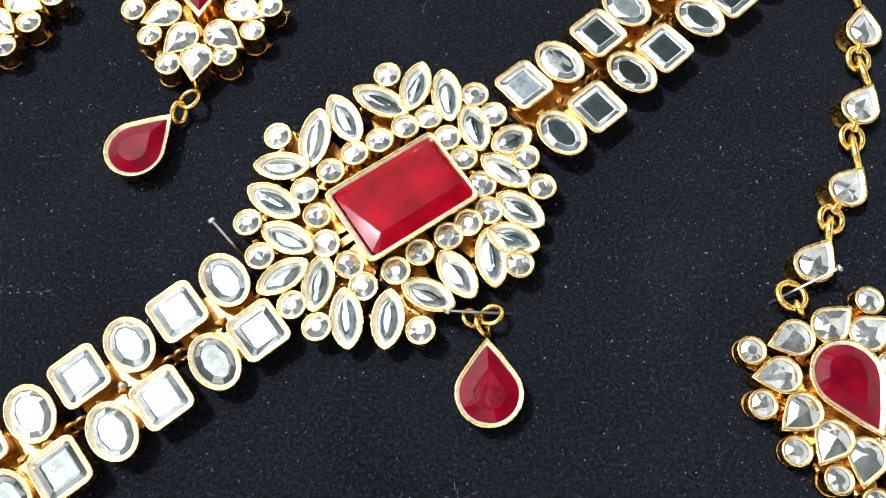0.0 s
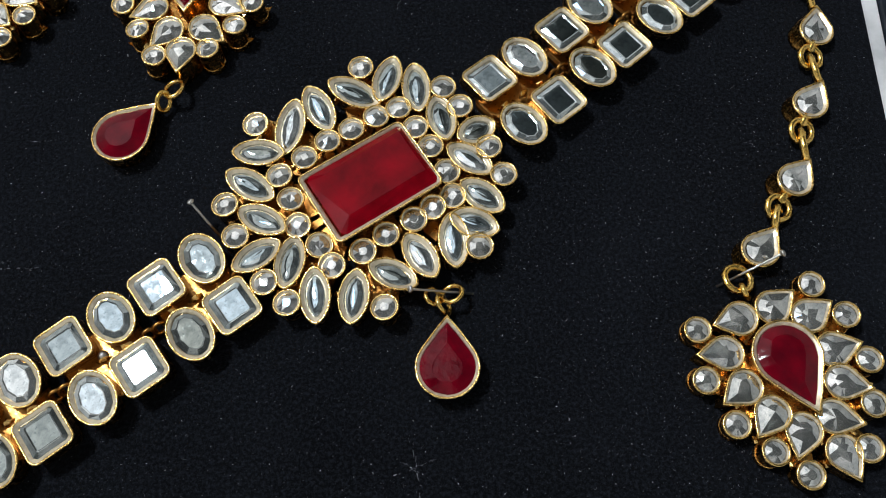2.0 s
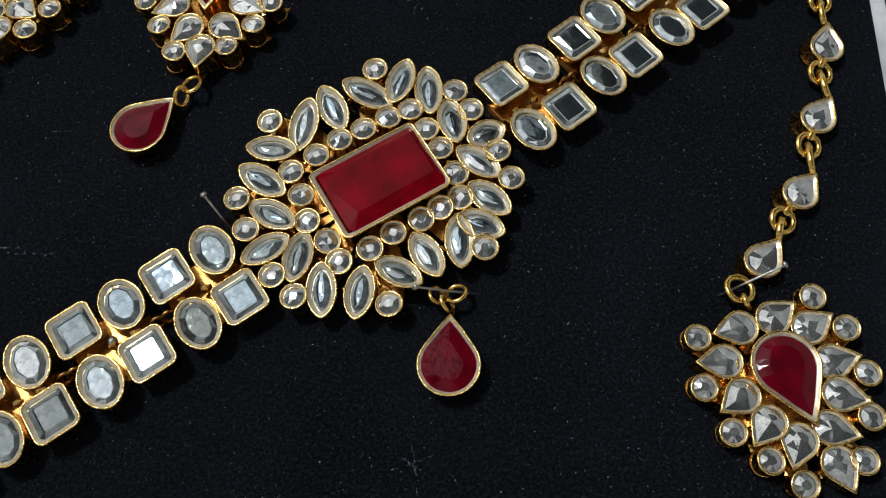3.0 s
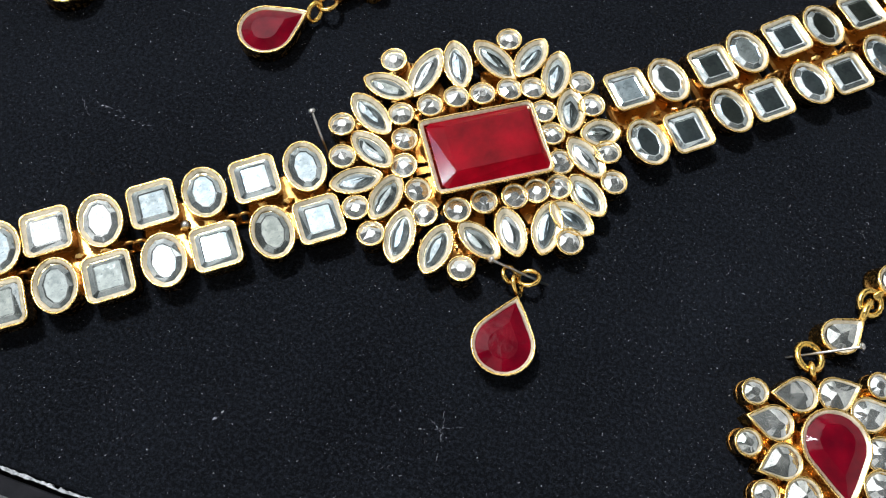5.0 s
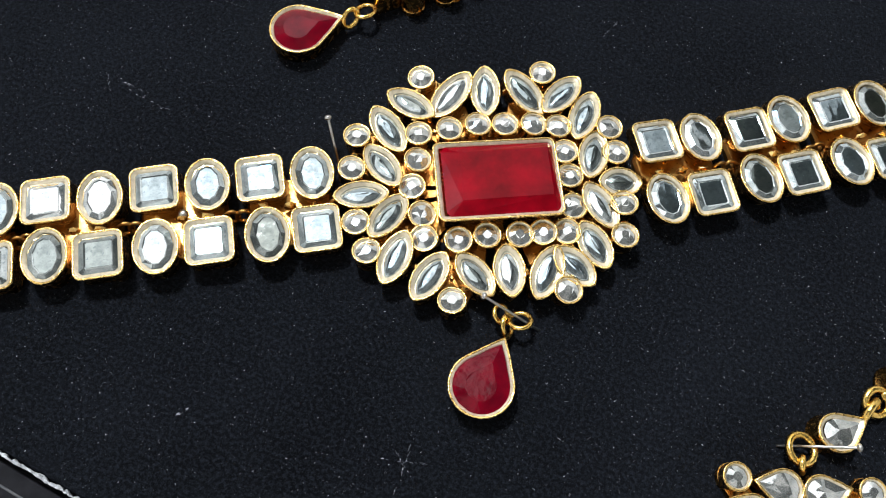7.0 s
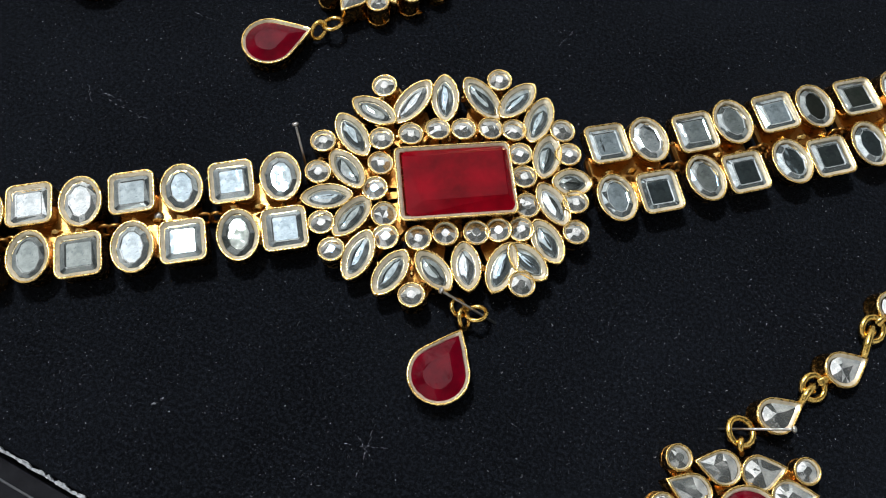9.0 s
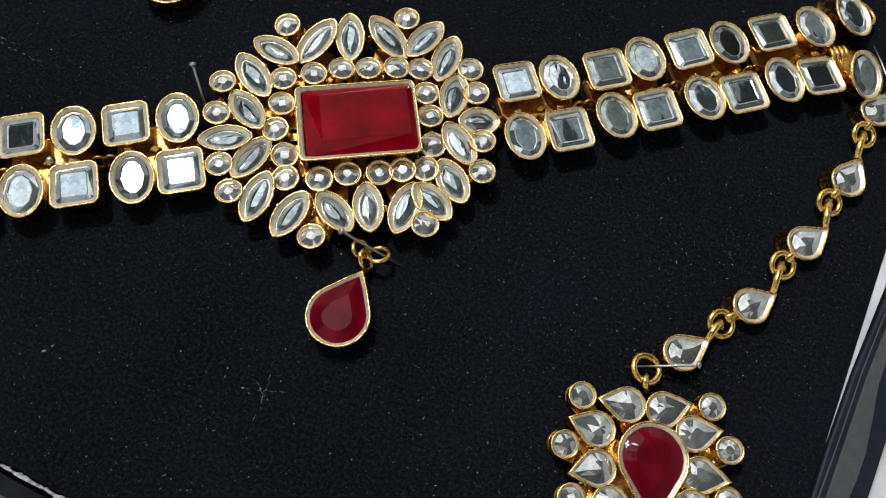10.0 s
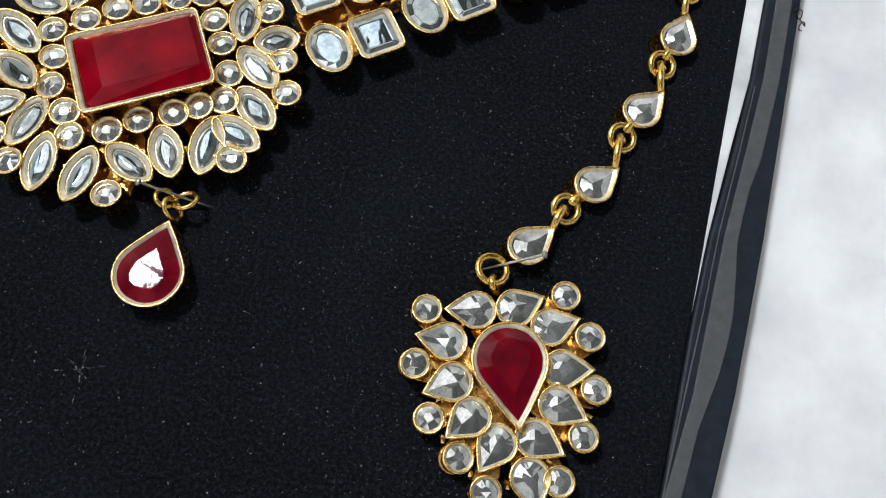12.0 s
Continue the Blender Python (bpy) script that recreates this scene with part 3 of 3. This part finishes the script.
belongs(mount(choker, OVAL, 91.4, 58.0, 25, scale=(0.95, 1.0), tip=(8, 16), lean=(-0.5, 0.2)))
belongs(mount(choker, OVAL, 87.0, 71.0, 36, scale=(0.95, 1.0), tip=(0, 8), lean=(-0.4, 0.3)))
for k in range(4):
    belongs(ring("hinge_ring", (85.2 + 0.9 * k, 59.8 + 0.5 * k, 2.6), 2.3, (0.8, 0.5, 0.1), 0.45, choker))


def link_plate(x, y, angle, w, d):
    bm = bmesh.new()
    o = round_rect(w, d, 2.0)
    loft(bm, [at_height(o, 0.0), at_height(o, 1.3), at_height(inset(o, 0.5), 1.8)])
    p = finish("link_plate", bm, GAP_SHADED_GOLD, choker)
    p.matrix_basis = pose(x * MM, y * MM, 0, 0, 0, angle)
    belongs(p)
    claw = bmesh.new()
    for sx, sy in ((0, 0), (-4.3, 0.4), (4.3, -0.4)):
        bmesh.ops.create_icosphere(claw, subdivisions=1, radius=0.8 * MM, matrix=Matrix.Translation((sx * MM, sy * MM, 3.6 * MM)) @ Matrix.Diagonal((1.4, 0.8, 1.5, 1)))
    for v in claw.verts:
        v.co += Vector((random.uniform(-0.3, 0.3), random.uniform(-0.3, 0.3), random.uniform(-0.2, 0.2))) * MM
    k = finish("claw", claw, GOLD_RIM, choker)
    k.matrix_basis = pose(x * MM, y * MM, 0, 0, 0, angle)
    belongs(k)
    for side in (-1, 1):
        h = Vector((x, y)) + Vector((math.cos(radians(angle)), math.sin(radians(angle)))) * side * (w + 0.6)
        belongs(ring("hinge_ring", (h.x, h.y, 1.8), 1.3, (math.sin(radians(angle)), -math.cos(radians(angle)), 0.3), 0.4, choker, material=GAP_SHADED_GOLD))


for x, y, a in ((33.4, 24.7, 34.5), (48.6, 35.2, 35), (63.6, 46.1, 35.5), (78.3, 56.5, 35), (-30.0, -10.6, 31), (-46.0, -20.1, 31), (-61.8, -29.4, 31), (-77.2, -38.8, 30)):
    link_plate(x, y, a, 7.6, 6.6)

# silver thread from the last link to the chain's clasp, and the end ring
belongs(tube("thread", [(93.5, 66.0, 3.5), (95.6, 61.5, 4.2), (98.2, 57.0, 4.0), (99.4, 56.2, 3.2)], 0.16, STEEL, choker, "thin silver wire"))
belongs(ring("end_ring", (90.5, 74.0, 3.0), 2.6, (0.3, 0.2, 0.9), 0.5, choker))

bead = bmesh.new()
bmesh.ops.create_uvsphere(bead, u_segments=12, v_segments=8, radius=0.95 * MM, matrix=Matrix.Translation((-46.2 * MM, -19.5 * MM, 3.6 * MM)))
belongs(finish("bead", bead, STEEL, choker, "small bright silver bead", smooth=True))

# red drop under the medallion
DROP = setting(teardrop(5.7, 9.4), 4.4, 0.95, "drop", DARK_RED, table=0.55, crown=0.8, sides=11)
belongs(mount(choker, DROP, 13.1, -28.0, 84.5, lean=(0, 0.3), name="drop_bezel", stone_name="red_stone"))
belongs(ring("jump_ring", (13.6, -16.4, 3.0), 1.7, (0.9, 0.2, 0.5), 0.42, choker, 1.25, 80))
belongs(ring("jump_ring", (15.3, -14.6, 3.2), 1.9, (-0.3, 0.4, 0.9), 0.45, choker))
belongs(ring("jump_ring", (11.9, -14.7, 3.0), 1.6, (0.5, 0.2, 0.8), 0.42, choker))

# ---- flower-shaped pieces: hair ornament and earrings ----
FTOP = 3.9
SMALL_ROUND = setting(ellipse(2.5, 2.5, 20), FTOP, 0.74, "round", CRYSTAL, table=0.45, crown=0.45, sides=8)
TEAR = setting(teardrop(3.25, 5.4), FTOP, 0.82, "rose", CRYSTAL, table=0.5, crown=0.45, sides=10)
RED_TEAR = setting(teardrop(6.15, 11.2, 28), FTOP + 0.8, 1.1, "drop", DARK_RED, table=0.6, crown=0.6, sides=11)

TK = Vector((70.9, -34.5))
TK_DOTS = [(57.0, -25.9), (56.5, -34.6), (60.2, -42.7), (65.0, -47.9), (70.0, -51.8), (78.5, -19.8), (83.3, -25.9), (84.7, -34.5), (83.5, -41.7), (80.7, -48.7)]
TK_TEARS = [(64.6, -24.6, -172), (70.7, -23.2, 32), (60.8, -30.6, 178), (76.7, -25.6, 26), (62.6, -36.6, -150), (79.4, -31.6, 8), (66.4, -41.6, -132),
            (79.4, -37.5, -20), (70.9, -44.9, -115), (76.4, -43.4, -22), (76.2, -48.9, -72)]


def flower(name, dots, tears, red, origin, lean, high=0.0):
    top = empty(name, origin.x, origin.y, 0)
    back = Matrix.Translation((-origin.x * MM, -origin.y * MM, 0))
    small, tear, middle = ({**kind, "top": kind["top"] + high} for kind in (SMALL_ROUND, TEAR, RED_TEAR))

    def own(ob):
        ob.matrix_parent_inverse = back
        return ob

    for x, y in dots:
        own(mount(top, small, x, y, random.uniform(0, 360), tip=tipped(5), lean=lean))
    for x, y, a in tears:
        own(mount(top, tear, x, y, a, tip=tipped(5), lean=lean))
    own(mount(top, middle, *red, lean=lean, stone_name="red_stone"))
    own(back_plate("back_plate", dots + [t[:2] for t in tears], 0.1, 1.3, top, 2.4, (lean[0] * (FTOP + high), lean[1] * (FTOP + high)), GOLD_SHADED))
    spots = [Vector(p[:2]) for p in dots + tears]
    for n, p in enumerate(spots):
        for q in spots[n + 1:]:
            if 4.4 < (p - q).length < 7.4:
                m = (p + q) / 2
                own(claw(top, m.x, m.y, 2.4 + high + random.uniform(-0.5, 0.5), random.uniform(0, 180)))
    for x, y in dots if high else ():
        away = math.degrees(math.atan2(y - origin.y, x - origin.x)) + random.choice((-50, -35, 35, 50))
        q = radians(away)
        own(prong(top, x + lean[0] * FTOP + 2.0 * math.cos(q), y + lean[1] * FTOP + 2.0 * math.sin(q), 0.6 + high * random.uniform(0, 0.4), away, random.uniform(0.6, 1.0)))
    return top, own


tikka, tk_own = flower("hair_ornament", TK_DOTS, TK_TEARS, (70.9, -32.0, -75), TK, (-0.06, 0.05))
tagged(tikka, "gold head ornament with a red teardrop centre and a chain", "hair ornament")

LINK = setting(teardrop(3.5, 6.0), 3.2, 1.1, "rose", CRYSTAL, table=0.5, crown=0.45, sides=8)
LINKS = [(71.4, -12.1, 45), (80.8, 1.1, 45), (88.1, 17.1, 51), (93.5, 33.6, 76), (96.6, 51.4, 68)]
for x, y, a in LINKS:
    tk_own(mount(tikka, LINK, x + 0.3, y - 0.2, a, tip=tipped(5), lean=(-0.42, -0.03), name="link_bezel"))
for (x, y, a), (x2, y2, a2) in zip(LINKS, LINKS[1:]):
    one, two = Vector((x, y)), Vector((x2, y2))
    way = (two - one).normalized()
    tip = one + 5.4 * Vector((math.cos(radians(a)), math.sin(radians(a))))
    hub = two - 6.3 * way
    side = Vector((-way.y, way.x))
    tk_own(ring("jump_ring", (*hub, 1.9), 2.3, (0.25, -0.2, 0.9), 0.66, tikka))
    tk_own(tube("loop", [(*tip, 2.4), (*(tip * 0.5 + hub * 0.5 + side * 0.4), 2.9), (*(hub - way * 0.6 + side * 0.3), 2.9), (*(hub - way * 0.4 - side * 0.4), 1.6)], 0.78, GOLD_WIRE, tikka))
    tk_own(tube("loop", [(*(two - 2.6 * way), 2.0), (*(two - 3.8 * way), 2.6), (*(hub + way * 1.4), 2.4), (*(hub + way * 1.3), 1.0)], 0.72, GOLD_WIRE, tikka))
tk_own(tube("clasp_bar", [(98.6, 56.3, 2.6), (99.4, 57.9, 3.0), (100.4, 59.3, 3.0)], 0.85, GOLD_WIRE, tikka))
tk_own(ring("jump_ring", (66.3, -17.2, 2.6), 2.5, (0.2, 0.1, 0.9), 0.65, tikka))
tk_own(ring("jump_ring", (67.0, -19.6, 2.4), 1.2, (0.9, 0.2, 0.4), 0.6, tikka, 1.3, 90))

# earrings: the same flower, smaller stones, with a red drop on a ring
EA = Vector((-32.0, 60.0))
EA_DOTS = [(-44.8, 54.8), (-41.6, 47.5), (-38.8, 41.2), (-27.5, 41.3), (-22.6, 46.2), (-18.5, 52.1), (-46.0, 62.5), (-17.0, 60.0), (-43.5, 70.0), (-19.0, 68.0)]
EA_TEARS = [(-38.6, 52.6, -160), (-35.4, 47.2, -138), (-28.8, 46.9, -40), (-24.7, 51.7, -30), (-33.0, 41.6, -99), (-40.5, 59.5, 178), (-23.0, 58.5, 0),
            (-39.5, 66.5, 150), (-24.0, 65.5, 30), (-35.5, 71.5, 110), (-28.5, 71.0, 70)]


def earring(shift, drop, label):
    """drop: the middle of the hanging drop and the way its tip points, in degrees."""
    top, own = flower("earring", [(x + shift[0], y + shift[1]) for x, y in EA_DOTS], [(x + shift[0], y + shift[1], a) for x, y, a in EA_TEARS],
                      (-31.9 + shift[0], 61.3 + shift[1], -92), EA + Vector(shift), (0.0, -0.05), 1.6)
    x, y, a = drop
    own(mount(top, DROP, x, y, a, lean=(-0.1, 0.15), name="drop_bezel", stone_name="red_stone"))
    tip = Vector((x, y)) + 10.6 * Vector((math.cos(radians(a)), math.sin(radians(a))))
    foot = Vector((-33.4 + shift[0], 36.4 + shift[1]))
    way = (foot - tip).normalized()
    own(ring("jump_ring", (*tip, 3.0), 1.5, (way.y, -way.x, 0.5), 0.5, top, 1.3, 40))
    own(ring("jump_ring", (*(tip * 0.45 + foot * 0.55), 3.0), 1.9, (-0.2, 0.3, 0.9), 0.48, top, 1.25, math.degrees(math.atan2(way.y, way.x))))
    return tagged(top, label, "earring", "pair of earrings")


earring((0, 0), (-44.7, 24.2, 43), "gold earring with clear stones and a hanging red drop")
earring((-42.6, 7.8), (-86.4, 25.6, 68), "gold earring with clear stones and a hanging red drop")

# ---- pins ----
for head, point in (((-30.2, 6.6, 7.5), (-25.6, 1.0, 1.0)), ((74.0, -14.4, 6.0), (63.0, -17.4, 0.2)), ((8.0, -13.9, 6.0), (19.2, -13.9, 0.1))):
    h, p = Vector(head), Vector(point)
    pin = tagged(tube("pin", [h, h * 0.97 + p * 0.03, h * 0.5 + p * 0.5, p], 0.25, STEEL), "small steel pin that holds the jewellery down", "pin", "pins")
    knob = bmesh.new()
    turn = (h - p).to_track_quat("Z", "Y").to_matrix().to_4x4()
    bmesh.ops.create_uvsphere(knob, u_segments=12, v_segments=8, radius=0.72 * MM, matrix=Matrix.Translation(h * MM) @ turn @ Matrix.Diagonal((1, 1, 0.65, 1)))
    finish("pin_head", knob, STEEL, pin, smooth=True)

# ---- lint and scratches on the pad ----
rng = random.Random(7)
lint = bmesh.new()


def fleck(c, d, l, w):
    n = Vector((-d.y, d.x, 0))
    vs = [lint.verts.new((c + o) * MM) for o in (-d * l - n * w, d * l - n * w, d * l + n * w, -d * l + n * w, Vector((0, 0, w)))]
    for j in range(4):
        lint.faces.new((vs[j], vs[(j + 1) % 4], vs[4]))


def fibre(c, a, bend, length, w):
    """A short curled fibre: a bent ribbon of a few steps, roof-shaped so that it has some body."""
    rows, p, steps = [], Vector(c), 5
    for k in range(steps + 1):
        d = Vector((math.cos(a), math.sin(a), 0))
        n = Vector((-d.y, d.x, 0)) * w
        rows.append([lint.verts.new((p + o) * MM) for o in (-n, Vector((0, 0, w)), n)])
        p = p + d * (length / steps)
        a += bend
    for r, s in zip(rows, rows[1:]):
        lint.faces.new((r[0], s[0], s[1], r[1]))
        lint.faces.new((r[1], s[1], s[2], r[2]))


patches = [(on_box(-rng.uniform(5, 220), rng.uniform(3, 180)), rng.uniform(6, 22)) for k in range(60)]
for i in range(10500):
    if rng.random() < 0.5:
        q = on_box(-rng.uniform(1, 225), rng.uniform(1, 180))
    else:
        m, r = rng.choice(patches)
        q = m + Vector((rng.gauss(0, r), rng.gauss(0, r)))
    rel = q - CORNER
    if rel.dot(ALONG) > -1 or rel.dot(UP) < 1:
        continue
    c, a = Vector((q.x, q.y, 0.03)), rng.uniform(0, 2 * math.pi)
    if i % 8 == 0:
        fibre(c, a, rng.uniform(-0.6, 0.6), rng.uniform(0.25, 0.75), rng.choice((0.018, 0.022, 0.03)))
    else:
        fleck(c, Vector((math.cos(a), math.sin(a), 0)), rng.choice((0.04, 0.05, 0.07, 0.09, 0.12)), rng.choice((0.035, 0.045, 0.06)))
HAIRS = [((2.0, -44.7), (9.5, -42.5)), ((5.9, -39.6), (6.4, -49.0)), ((-31.6, -50.9), (-29.9, -48.7)), ((-64.2, 27.1), (-58.6, 27.0)), ((-69.3, 0.8), (-60.6, -0.1)),
         ((-75.1, 2.6), (-72.1, -1.4)), ((-71.3, 1.9), (-66.7, 1.8)), ((10.5, 50.4), (12.5, 55.7)), ((4.0, -42.6), (7.8, -45.4))]
for (x0, y0), (x1, y1) in HAIRS:
    a, b = Vector((x0, y0, 0.03)), Vector((x1, y1, 0.03))
    d = (b - a).normalized()
    n = Vector((-d.y, d.x, 0))
    for k in range(26):
        if rng.random() < 0.45:
            c = a.lerp(b, (k + rng.random()) / 26) + n * rng.uniform(-0.18, 0.18)
            l, w = rng.uniform(0.1, 0.3), rng.uniform(0.03, 0.06)
            vs = [lint.verts.new((c + o) * MM) for o in (-d * l - n * w, d * l - n * w, d * l + n * w, -d * l + n * w, Vector((0, 0, w)))]
            for j in range(4):
                lint.faces.new((vs[j], vs[(j + 1) % 4], vs[4]))
tagged(finish("lint", lint, LINT), "scattered pale lint flecks on the velvet", "lint", kind="stuff")

# a loose black thread at the box's outer edge
CURL = [(116.6 + 1.8 * k / 44 + 0.75 * math.cos(0.38 * k), 47.6 - 5.4 * k / 44 + 0.7 * math.sin(0.55 * k), 0.3 + 0.2 * math.sin(0.9 * k)) for k in range(45)]
tagged(tube("loose_thread", CURL, 0.1, BLACK_SIDE, sides=6),
       "curled loose black thread on the box's edge", "thread")
